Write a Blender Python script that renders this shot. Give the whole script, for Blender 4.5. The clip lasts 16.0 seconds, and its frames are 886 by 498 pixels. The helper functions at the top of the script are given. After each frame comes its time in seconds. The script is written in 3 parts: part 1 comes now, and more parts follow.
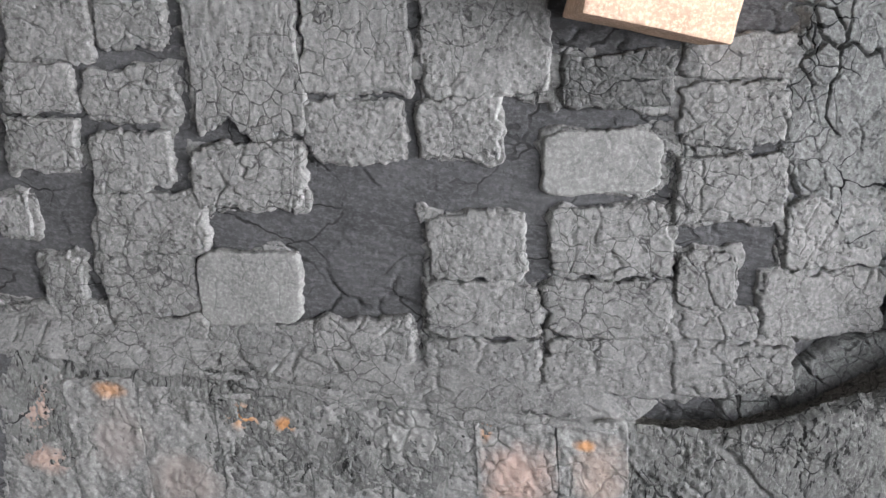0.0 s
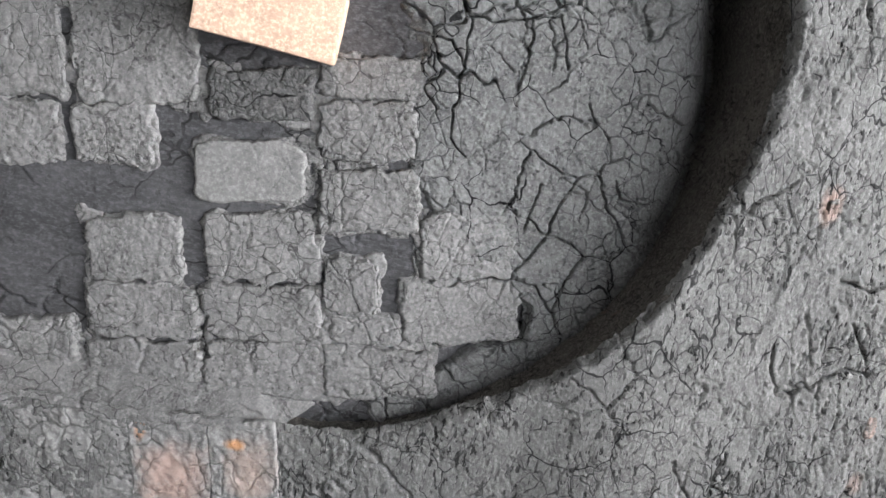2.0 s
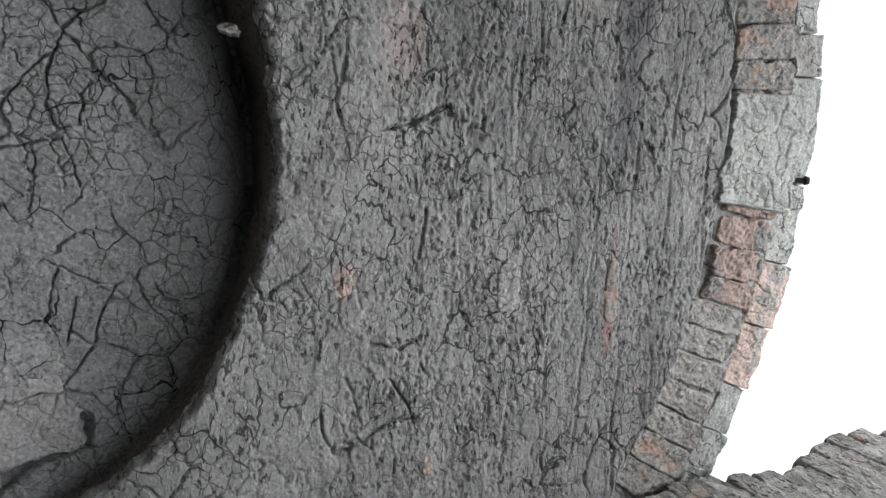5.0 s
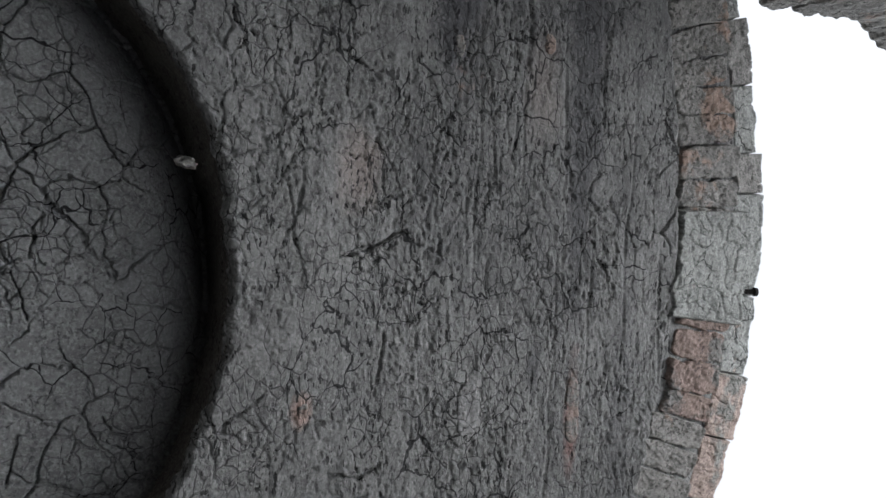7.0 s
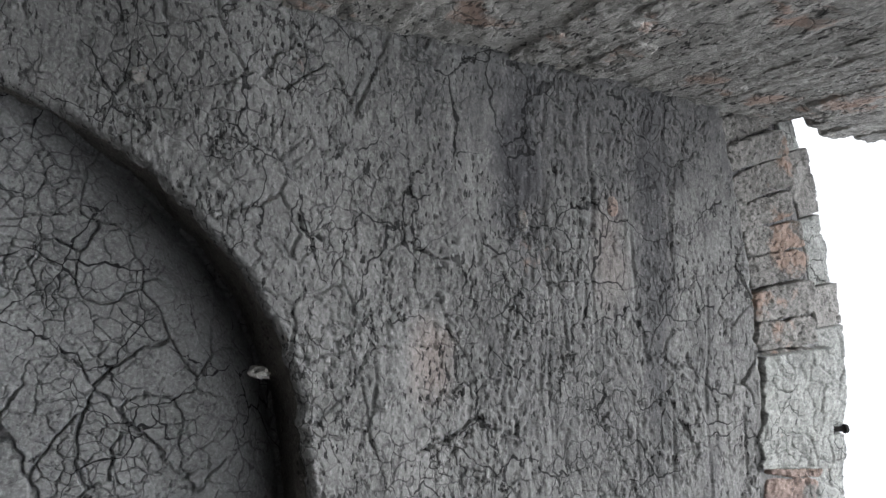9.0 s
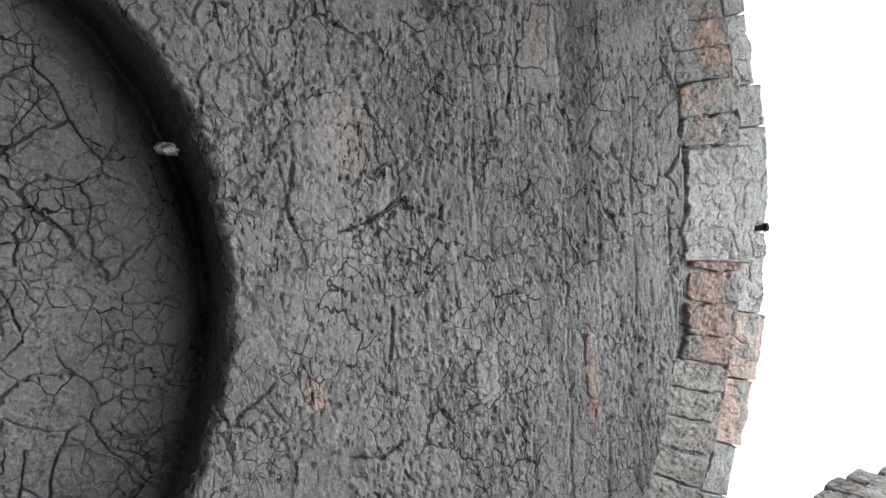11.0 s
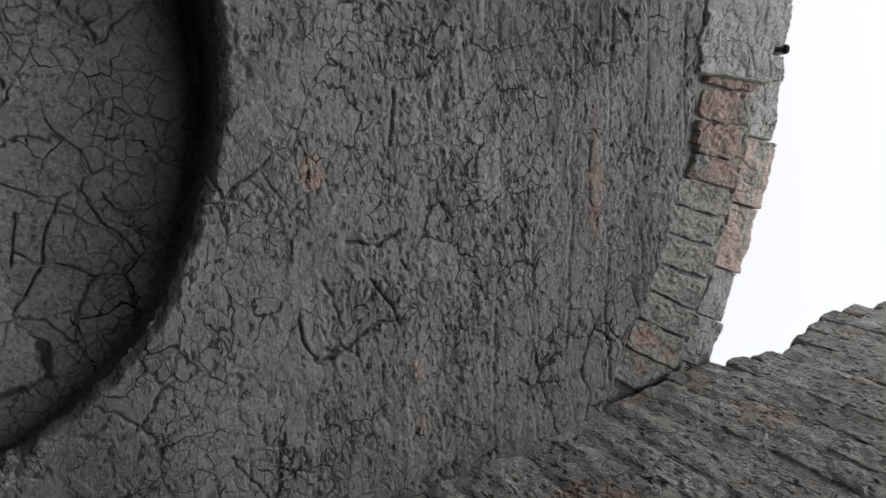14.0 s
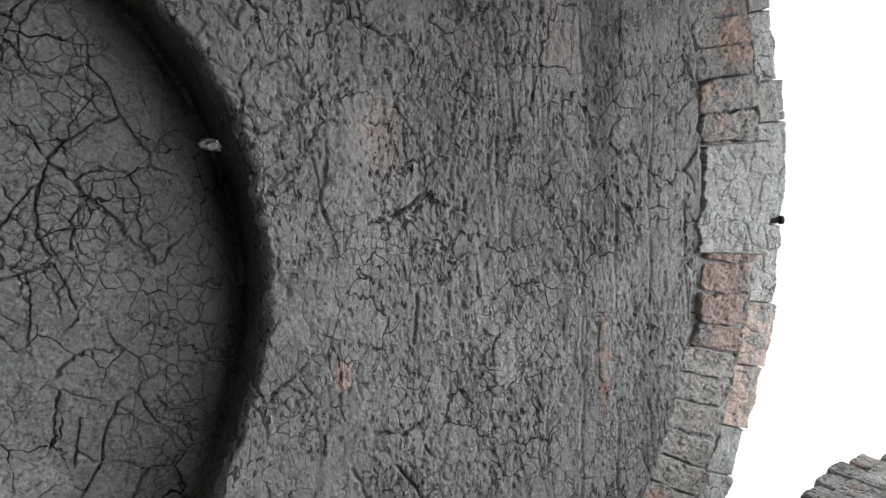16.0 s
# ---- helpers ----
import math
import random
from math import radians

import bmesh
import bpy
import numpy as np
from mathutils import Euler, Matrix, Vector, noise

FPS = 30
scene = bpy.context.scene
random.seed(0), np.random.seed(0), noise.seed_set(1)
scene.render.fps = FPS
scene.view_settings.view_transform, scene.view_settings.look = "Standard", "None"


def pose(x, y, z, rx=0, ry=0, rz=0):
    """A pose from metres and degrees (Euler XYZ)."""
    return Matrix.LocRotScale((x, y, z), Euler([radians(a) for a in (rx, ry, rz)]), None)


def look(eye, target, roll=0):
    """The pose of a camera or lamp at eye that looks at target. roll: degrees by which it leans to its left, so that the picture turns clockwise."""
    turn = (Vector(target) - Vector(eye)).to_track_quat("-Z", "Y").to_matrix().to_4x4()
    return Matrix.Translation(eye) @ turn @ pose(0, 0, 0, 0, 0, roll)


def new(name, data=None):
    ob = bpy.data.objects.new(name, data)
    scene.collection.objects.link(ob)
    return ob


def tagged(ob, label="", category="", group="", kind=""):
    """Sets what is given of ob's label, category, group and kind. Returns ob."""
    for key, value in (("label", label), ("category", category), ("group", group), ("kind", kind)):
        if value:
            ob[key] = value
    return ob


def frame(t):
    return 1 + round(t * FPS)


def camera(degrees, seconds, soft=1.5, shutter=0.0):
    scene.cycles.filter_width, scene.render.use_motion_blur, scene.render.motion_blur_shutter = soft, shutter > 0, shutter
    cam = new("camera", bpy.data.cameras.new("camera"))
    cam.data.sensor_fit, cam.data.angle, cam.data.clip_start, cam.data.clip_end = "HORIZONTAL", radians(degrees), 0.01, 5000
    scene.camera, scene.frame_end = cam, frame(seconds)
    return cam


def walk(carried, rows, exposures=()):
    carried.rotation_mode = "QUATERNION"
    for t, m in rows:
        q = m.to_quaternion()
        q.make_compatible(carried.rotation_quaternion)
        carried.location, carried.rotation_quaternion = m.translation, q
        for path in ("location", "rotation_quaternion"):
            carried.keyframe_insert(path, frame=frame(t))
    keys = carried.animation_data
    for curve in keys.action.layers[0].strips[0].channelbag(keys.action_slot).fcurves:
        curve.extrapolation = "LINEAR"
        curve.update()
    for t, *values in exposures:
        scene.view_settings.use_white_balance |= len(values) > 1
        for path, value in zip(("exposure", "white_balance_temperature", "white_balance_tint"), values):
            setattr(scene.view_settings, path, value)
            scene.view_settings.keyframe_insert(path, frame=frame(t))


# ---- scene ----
cam = camera(60.0, 16.0)
# The camera is held on its side: the place's up shows to the right.
PATH = [
    (0, (-0.146, -0.013, 1.422), (0.372, 1.913, 1.568), 94.1),
    (0.5, (-0.132, -0.04, 1.493), (0.366, 1.888, 1.678), 95.0),
    (1, (-0.116, -0.058, 1.582), (0.336, 1.874, 1.834), 93.9),
    (1.5, (-0.14, -0.08, 1.708), (0.325, 1.838, 2.034), 94.8),
    (2, (-0.182, -0.139, 1.9), (0.241, 1.783, 2.257), 96.4),
    (2.5, (-0.254, -0.194, 2.08), (0.12, 1.703, 2.591), 96.6),
    (3, (-0.328, -0.271, 2.239), (0.012, 1.586, 2.899), 93.6),
    (3.5, (-0.329, -0.307, 2.279), (0.008, 1.528, 2.999), 91.2),
    (4, (-0.357, -0.317, 2.298), (-0.046, 1.517, 3.034), 90.4),
    (4.5, (-0.396, -0.332, 2.331), (-0.109, 1.489, 3.105), 90.0),
    (4.7, (-0.386, -0.353, 2.365), (-0.062, 1.446, 3.177), 89.3),
    (6.8, (-0.392, -0.363, 2.379), (-0.299, 1.421, 3.279), 90.3),
    (7, (-0.443, -0.355, 2.373), (-0.383, 1.425, 3.283), 91.6),
    (7.5, (-0.588, -0.342, 2.349), (-0.634, 1.446, 3.245), 95.9),
    (8, (-0.657, -0.348, 2.346), (-0.76, 1.444, 3.228), 94.3),
    (8.2, (-0.688, -0.341, 2.332), (-0.809, 1.466, 3.181), 93.4),
    (10.3, (-0.585, -0.281, 2.343), (-0.62, 1.518, 3.217), 85.9),
    (10.5, (-0.547, -0.281, 2.359), (-0.523, 1.505, 3.259), 85.8),
    (11, (-0.43, -0.289, 2.385), (-0.293, 1.48, 3.307), 84.7),
    (11.5, (-0.301, -0.301, 2.415), (-0.008, 1.441, 3.352), 82.3),
    (12, (-0.22, -0.295, 2.412), (0.162, 1.436, 3.337), 81.4),
    (12.5, (-0.158, -0.3, 2.405), (0.282, 1.438, 3.291), 82.4),
    (13, (-0.171, -0.296, 2.391), (0.268, 1.44, 3.282), 83.5),
    (13.5, (-0.177, -0.288, 2.392), (0.263, 1.449, 3.282), 83.2),
    (14, (-0.218, -0.27, 2.39), (0.193, 1.474, 3.278), 82.7),
    (14.5, (-0.285, -0.254, 2.381), (0.068, 1.506, 3.262), 83.5),
    (15, (-0.341, -0.257, 2.382), (-0.073, 1.514, 3.272), 83.4),
    (15.5, (-0.414, -0.257, 2.378), (-0.227, 1.533, 3.251), 82.1),
    (16, (-0.5, -0.371, 2.354), (-0.266, 1.423, 3.207), 84.8),
]
walk(cam, [(t, look(eye, target, roll)) for t, eye, target, roll in PATH],
     exposures=[(0.0, 3.1, 6250, 11), (1.0, 3.06, 6250, 11), (2.5, 2.9, 6300, 11), (3.5, 2.6, 6300, 11), (4.0, 2.55, 6300, 11), (4.5, 2.45, 6300, 10),
                (7.0, 1.5, 6150, 10), (8.0, 1.85, 6150, 10), (10.5, 2.65, 6300, 10), (11.0, 2.32, 6300, 10), (11.5, 1.82, 6350, 10), (12.5, 1.32, 6400, 10),
                (14.0, 1.37, 6400, 10), (15.0, 1.85, 6350, 10), (16.0, 2.05, 6300, 10)])

# ---- light: a white overcast sky above an open chamber ----
SKY, SUN = 0.15, 0.5
world = bpy.data.worlds.new("overcast")
scene.world = world
world.use_nodes = True
wt = world.node_tree
wt.nodes.clear()
sky = wt.nodes.new("ShaderNodeTexSky")
sky.sky_type = "NISHITA"
sky.sun_disc = False
sky.sun_elevation, sky.sun_rotation = radians(62), radians(190)
sky.dust_density, sky.air_density = 4.0, 1.0
pale = wt.nodes.new("ShaderNodeHueSaturation")
pale.inputs["Saturation"].default_value = 0.04
back = wt.nodes.new("ShaderNodeBackground")
back.inputs["Strength"].default_value = SKY
wout = wt.nodes.new("ShaderNodeOutputWorld")
wt.links.new(sky.outputs[0], pale.inputs["Color"])
wt.links.new(pale.outputs[0], back.inputs["Color"])
wt.links.new(back.outputs[0], wout.inputs["Surface"])
sun = new("sun", bpy.data.lights.new("sun", "SUN"))
sun.data.energy, sun.data.angle, sun.data.color = SUN, radians(45), (1.0, 0.97, 0.93)
sun.matrix_world = look((0, 0, 10), (0.9, 4.7, 0.6))


# ---- materials ----
def nodes_of(mat):
    mat.use_nodes = True
    return mat.node_tree, mat.node_tree.nodes["Principled BSDF"]


def add(tree, kind, **values):
    n = tree.nodes.new(kind)
    for key, value in values.items():
        n.inputs[key].default_value = value
    return n


def ramp(tree, source, low, high):
    n = tree.nodes.new("ShaderNodeMapRange")
    n.inputs["From Min"].default_value, n.inputs["From Max"].default_value = low, high
    tree.links.new(source, n.inputs["Value"])
    return n.outputs["Result"]


def mix(tree, factor, a, b, how="MIX"):
    n = tree.nodes.new("ShaderNodeMix")
    n.data_type, n.blend_type = "RGBA", how
    for socket, v in ((n.inputs[0], factor), (n.inputs[6], a), (n.inputs[7], b)):
        if isinstance(v, (tuple, float)):
            socket.default_value = (*v, 1.0) if isinstance(v, tuple) else v
        else:
            tree.links.new(v, socket)
    return n.outputs[2]


def earth(name, pale_grey, dull_grey, burnt=(0.42, 0.20, 0.13), burnt_at=0.70, stretch=(1, 1, 1), crack=45.0, crack_width=0.05,
          crack_dark=0.6, crevice=0.6, soot=0.0, grain=1.0, rough=0.92, vary=0.0, clay=0.65, big=0.0, stains=(), slit_stretch=(1, 1, 1)):
    """Dried mud, mortar or sooty brick: two greys in patches, grit, short crevices and hair cracks with their inner
    shade put into the colour, places where burnt brick shows, and stains (middle, reach, colour, strength).
    """
    pale_grey, dull_grey, burnt = (tuple(clay * v for v in c) for c in (pale_grey, dull_grey, burnt))
    mat = bpy.data.materials.new(name)
    t, b = nodes_of(mat)
    at = add(t, "ShaderNodeNewGeometry").outputs["Position"]
    stretched = add(t, "ShaderNodeMapping")
    stretched.inputs["Scale"].default_value = stretch
    t.links.new(at, stretched.inputs["Vector"])
    at2 = stretched.outputs[0]

    def noise_at(scale, detail, where, rough_by=0.6):
        n = add(t, "ShaderNodeTexNoise", Scale=scale, Detail=detail, Roughness=rough_by)
        t.links.new(where, n.inputs["Vector"])
        return n.outputs["Fac"]

    def calc(how, p, q):
        n = t.nodes.new("ShaderNodeMath")
        n.operation = how
        for socket, v in zip(n.inputs, (p, q)):
            if isinstance(v, float):
                socket.default_value = v
            else:
                t.links.new(v, socket)
        return n.outputs[0]

    broad, patch, grit, fine = noise_at(2.3, 3.0, at), noise_at(13.0, 5.0, at2), noise_at(150.0, 4.0, at2, 0.75), noise_at(330.0, 3.0, at2, 0.75)
    colour = mix(t, ramp(t, broad, 0.35, 0.65), dull_grey, pale_grey)
    colour = mix(t, ramp(t, patch, 0.42, 0.78), colour, tuple(0.66 * v for v in dull_grey))
    colour = mix(t, ramp(t, grit, 0.47, 0.74), colour, tuple(min(0.9, 1.6 * v) for v in pale_grey))
    if burnt_at < 1:
        spot = noise_at(6.0, 6.0, at, 0.62)
        colour = mix(t, ramp(t, spot, burnt_at, burnt_at + 0.06), colour, burnt)
    if soot > 0:
        smut = noise_at(1.9, 4.0, at2)
        colour = mix(t, ramp(t, smut, 0.50, 0.70), colour, mix(t, soot, colour, (0.035, 0.035, 0.04)))
    for middle, reach, tint, strong in stains:
        off = add(t, "ShaderNodeVectorMath")
        off.operation = "SUBTRACT"
        t.links.new(at, off.inputs[0])
        off.inputs[1].default_value = middle
        sized = add(t, "ShaderNodeVectorMath")
        sized.operation = "DIVIDE"
        t.links.new(off.outputs[0], sized.inputs[0])
        sized.inputs[1].default_value = reach
        far = add(t, "ShaderNodeVectorMath")
        far.operation = "LENGTH"
        t.links.new(sized.outputs[0], far.inputs[0])
        spread = calc("ADD", far.outputs["Value"], calc("MULTIPLY", calc("SUBTRACT", noise_at(16.0, 5.0, at2), 0.5), 1.6))
        colour = mix(t, calc("MULTIPLY", ramp(t, spread, 1.2, 0.45), strong), colour, tint)
    if vary > 0:
        info = add(t, "ShaderNodeObjectInfo")
        colour = mix(t, ramp(t, info.outputs["Random"], 0.0, 1.0 / vary), colour, tuple(0.6 * v for v in dull_grey))
    # grains standing out of the mud
    lump = add(t, "ShaderNodeTexVoronoi", Scale=125.0)
    t.links.new(at, lump.inputs["Vector"])
    grains = calc("MULTIPLY", ramp(t, lump.outputs["Distance"], 0.60, 0.10), ramp(t, noise_at(38.0, 3.0, at), 0.43, 0.62))
    colour = mix(t, calc("MULTIPLY", grains, 0.30), colour, tuple(min(0.9, 1.7 * v) for v in pale_grey))
    # pits and short crevices, the shade inside them painted as dark colour
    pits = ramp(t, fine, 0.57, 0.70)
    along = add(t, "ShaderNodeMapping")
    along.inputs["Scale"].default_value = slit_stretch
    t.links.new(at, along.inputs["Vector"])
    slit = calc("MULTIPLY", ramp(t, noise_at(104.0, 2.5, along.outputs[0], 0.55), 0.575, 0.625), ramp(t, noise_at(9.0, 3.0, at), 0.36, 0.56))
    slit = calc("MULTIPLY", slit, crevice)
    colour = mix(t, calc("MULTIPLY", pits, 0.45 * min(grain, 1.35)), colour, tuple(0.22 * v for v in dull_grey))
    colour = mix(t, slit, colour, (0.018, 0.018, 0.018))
    # hair cracks, bent by noise; their inner shade is painted near-black
    bend = add(t, "ShaderNodeTexNoise", Scale=22.0, Detail=2.0)
    t.links.new(at, bend.inputs["Vector"])
    shift = add(t, "ShaderNodeVectorMath")
    shift.operation = "MULTIPLY_ADD"
    t.links.new(bend.outputs["Color"], shift.inputs[0])
    shift.inputs[1].default_value = (0.032, 0.032, 0.032)
    t.links.new(at2, shift.inputs[2])
    vor = add(t, "ShaderNodeTexVoronoi", Scale=crack)
    vor.feature = "DISTANCE_TO_EDGE"
    t.links.new(shift.outputs[0], vor.inputs["Vector"])
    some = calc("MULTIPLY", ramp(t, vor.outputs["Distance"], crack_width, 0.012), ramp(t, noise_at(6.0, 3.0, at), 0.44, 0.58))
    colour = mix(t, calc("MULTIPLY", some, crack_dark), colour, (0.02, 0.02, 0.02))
    # wide cracks, also with the shade of their depth in the colour
    if big > 0:
        bend2 = add(t, "ShaderNodeTexNoise", Scale=8.0, Detail=3.0, Roughness=0.6)
        t.links.new(at, bend2.inputs["Vector"])
        shift2 = add(t, "ShaderNodeVectorMath")
        shift2.operation = "MULTIPLY_ADD"
        t.links.new(bend2.outputs["Color"], shift2.inputs[0])
        shift2.inputs[1].default_value = (0.09, 0.09, 0.09)
        t.links.new(at2, shift2.inputs[2])
        wide = add(t, "ShaderNodeTexVoronoi", Scale=9.5)
        wide.feature = "DISTANCE_TO_EDGE"
        t.links.new(shift2.outputs[0], wide.inputs["Vector"])
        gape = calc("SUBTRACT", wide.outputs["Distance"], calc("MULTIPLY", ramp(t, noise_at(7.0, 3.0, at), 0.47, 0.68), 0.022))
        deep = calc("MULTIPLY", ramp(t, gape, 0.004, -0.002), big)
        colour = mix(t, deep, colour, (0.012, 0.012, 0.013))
        some = calc("ADD", some, deep)
    t.links.new(colour, b.inputs["Base Color"])
    b.inputs["Roughness"].default_value = rough
    b.inputs["Specular IOR Level"].default_value = 0.25
    # relief: grit first, then pits, crevices and cracks on it
    low = calc("ADD", calc("MULTIPLY", pits, 0.35 * grain), calc("ADD", slit, calc("MULTIPLY", some, min(1.0, 1.3 * crack_dark + big))))
    b1 = add(t, "ShaderNodeBump", Strength=0.6 * min(grain, 1.25), Distance=0.0024)
    t.links.new(calc("ADD", grit, calc("MULTIPLY", grains, 0.7 * min(grain, 1.3))), b1.inputs["Height"])
    b2 = add(t, "ShaderNodeBump", Strength=0.7, Distance=0.003)
    b2.invert = True
    t.links.new(low, b2.inputs["Height"])
    t.links.new(b1.outputs[0], b2.inputs["Normal"])
    t.links.new(b2.outputs[0], b.inputs["Normal"])
    return mat


MUD_PALE = earth("dry_mud", (0.298, 0.296, 0.292), (0.25, 0.248, 0.245), burnt_at=2.0, crack=26.0, crack_width=0.03, crack_dark=0.55, crevice=0.45, grain=0.45,
                 soot=0.2, vary=0.12, big=0.35)
SOOT, PINK, ORANGE, PALE = (0.045, 0.045, 0.05), (0.36, 0.25, 0.21), (0.62, 0.30, 0.12), (0.27, 0.27, 0.262)
WALL_STAINS = (((-0.95, 1.1, 3.13), (0.23, 0.3, 0.065), SOOT, 0.8), ((-0.80, 1.1, 3.48), (0.46, 0.3, 0.055), SOOT, 0.7), ((-1.15, 1.1, 3.35), (0.30, 0.4, 0.60), SOOT, 0.55),
               ((-0.127, 1.1, 3.36), (0.06, 0.3, 0.02), SOOT, 0.5), ((-0.02, 1.1, 3.475), (0.13, 0.3, 0.022), (0.22, 0.10, 0.08), 0.6), ((-0.068, 1.1, 2.818), (0.035, 0.3, 0.02), PINK, 0.8),
               ((-0.04, 1.1, 3.19), (0.09, 0.3, 0.055), PALE, 0.6), ((-0.744, 1.1, 3.36), (0.14, 0.3, 0.05), PINK, 0.12), ((-0.545, 1.1, 2.923), (0.08, 0.3, 0.06), PINK, 0.2),
               ((0.483, 1.1, 3.03), (0.03, 0.3, 0.02), PINK, 0.5), ((0.1, 1.1, 3.62), (0.75, 0.3, 0.05), SOOT, 0.35))
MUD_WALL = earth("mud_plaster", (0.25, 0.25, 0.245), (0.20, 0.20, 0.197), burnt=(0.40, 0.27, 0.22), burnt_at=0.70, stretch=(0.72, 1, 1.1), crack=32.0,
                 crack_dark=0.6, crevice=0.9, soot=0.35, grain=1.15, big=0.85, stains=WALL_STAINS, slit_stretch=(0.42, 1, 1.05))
MUD_SMOOTH = earth("smooth_mud", (0.325, 0.323, 0.317), (0.29, 0.288, 0.282), burnt_at=2.0, crack=20.0, crack_dark=0.15, crevice=0.15, grain=0.45)
BARE = earth("bare_brick", (0.46, 0.365, 0.32), (0.35, 0.285, 0.25), burnt=(0.33, 0.33, 0.31), burnt_at=0.52, crack=30.0, crack_dark=0.4, crevice=0.4)
# greys lowered to hold the upper niche's shade as well as its soot
MUD_VAULT = earth("sooty_shaded_mud", (0.226, 0.229, 0.228), (0.18, 0.183, 0.183), burnt_at=2.0, crack=24.0, crack_dark=0.6, crevice=0.45, grain=0.9, soot=0.35, big=1.0)
MORTAR = earth("dark_mortar", (0.12, 0.12, 0.126), (0.092, 0.092, 0.097), burnt_at=2.0, crack=11.0, crack_width=0.02, crack_dark=0.9, crevice=0.3, stretch=(1, 1, 0.5), grain=0.7)
JAMB_STAINS = (((0.641, 1.35, 0.74), (0.07, 0.4, 0.03), (0.42, 0.29, 0.24), 0.8), ((0.755, 1.35, 0.758), (0.03, 0.4, 0.05), (0.42, 0.29, 0.24), 0.8), ((0.591, 1.35, 1.165), (0.028, 0.4, 0.035), ORANGE, 0.8),
               ((0.597, 1.35, 1.249), (0.017, 0.4, 0.022), ORANGE, 0.95), ((0.58, 1.35, 0.892), (0.016, 0.4, 0.03), ORANGE, 0.6), ((0.63, 1.35, 1.702), (0.075, 0.4, 0.07), (0.40, 0.28, 0.24), 0.8),
               ((0.60, 1.35, 1.85), (0.07, 0.4, 0.055), (0.38, 0.29, 0.25), 0.75), ((0.55, 1.35, 1.814), (0.013, 0.4, 0.022), ORANGE, 0.8), ((0.547, 1.35, 1.632), (0.025, 0.4, 0.01), (0.4, 0.2, 0.1), 0.7),
               ((0.678, 1.35, 0.907), (0.08, 0.4, 0.06), (0.30, 0.26, 0.25), 0.6), ((0.757, 1.35, 1.05), (0.06, 0.4, 0.08), (0.30, 0.25, 0.23), 0.6))
JAMB = earth("worn_brick", (0.34, 0.338, 0.332), (0.29, 0.288, 0.284), burnt_at=2.0, crack=16.0, crack_dark=0.45, crevice=0.3, grain=0.7, vary=0.15, stains=JAMB_STAINS)
SIDE = earth("sooty_brick", (0.47, 0.46, 0.44), (0.34, 0.335, 0.32), burnt=(0.52, 0.38, 0.32), burnt_at=0.575, stretch=(1, 0.45, 1), crack=30.0, crevice=0.9,
             soot=0.25, grain=1.2, vary=0.35, clay=0.8, slit_stretch=(1, 0.35, 1))
RING = earth("arch_brick", (0.34, 0.33, 0.31), (0.26, 0.255, 0.245), burnt=(0.44, 0.32, 0.26), burnt_at=0.57, crack=40.0, crack_dark=0.4, crevice=0.6, vary=0.3)
RED = earth("burnt_brick", (0.37, 0.285, 0.25), (0.27, 0.208, 0.185), burnt=(0.25, 0.245, 0.235), burnt_at=0.50, crack=40.0, crack_dark=0.5, crevice=0.6)
LIME = earth("lime_render", (0.36, 0.37, 0.353), (0.27, 0.278, 0.267), burnt=(0.52, 0.38, 0.32), burnt_at=0.63, crack=18.0, crack_width=0.03, crack_dark=0.8, crevice=0.4, grain=0.9)
REVEAL = earth("sooty_reveal", (0.25, 0.235, 0.215), (0.15, 0.142, 0.133), burnt=(0.24, 0.15, 0.12), burnt_at=0.66, grain=1.4)
FRESH = earth("fresh_brick", (0.84, 0.60, 0.46), (0.78, 0.53, 0.39), burnt=(0.60, 0.38, 0.26), burnt_at=0.74, crack=8.0, crack_dark=0.0, crevice=0.12, grain=0.2, clay=0.72)
MUD_DARK = earth("sooty_mud_brick", (0.19, 0.19, 0.188), (0.13, 0.13, 0.13), burnt_at=2.0, crack=36.0, crack_width=0.06, crack_dark=0.8, big=0.9)
IRON = earth("rusty_iron", (0.03, 0.028, 0.026), (0.02, 0.018, 0.016), burnt_at=2.0, crack_dark=0.0, crevice=0.0)
EARTH = earth("trodden_earth", (0.24, 0.23, 0.215), (0.19, 0.185, 0.175), burnt_at=2.0)

# ---- noise on arrays ----
TABLE = np.random.RandomState(7).rand(256, 256)
JIT = np.random.RandomState(11).rand(256, 256, 2)


def value_noise(x, y):
    i, j = np.floor(x).astype(int), np.floor(y).astype(int)
    u, v = x - i, y - j
    u, v = u * u * (3 - 2 * u), v * v * (3 - 2 * v)
    i0, i1, j0, j1 = i & 255, (i + 1) & 255, j & 255, (j + 1) & 255
    return (TABLE[i0, j0] * (1 - u) + TABLE[i1, j0] * u) * (1 - v) + (TABLE[i0, j1] * (1 - u) + TABLE[i1, j1] * u) * v


def fbm(x, y, octaves=4, gain=0.55):
    total, amp, norm = 0.0, 1.0, 0.0
    for k in range(octaves):
        total = total + amp * value_noise(x * 2.03**k + 17.3 * k, y * 2.03**k + 9.1 * k)
        norm, amp = norm + amp, amp * gain
    return total / norm - 0.5


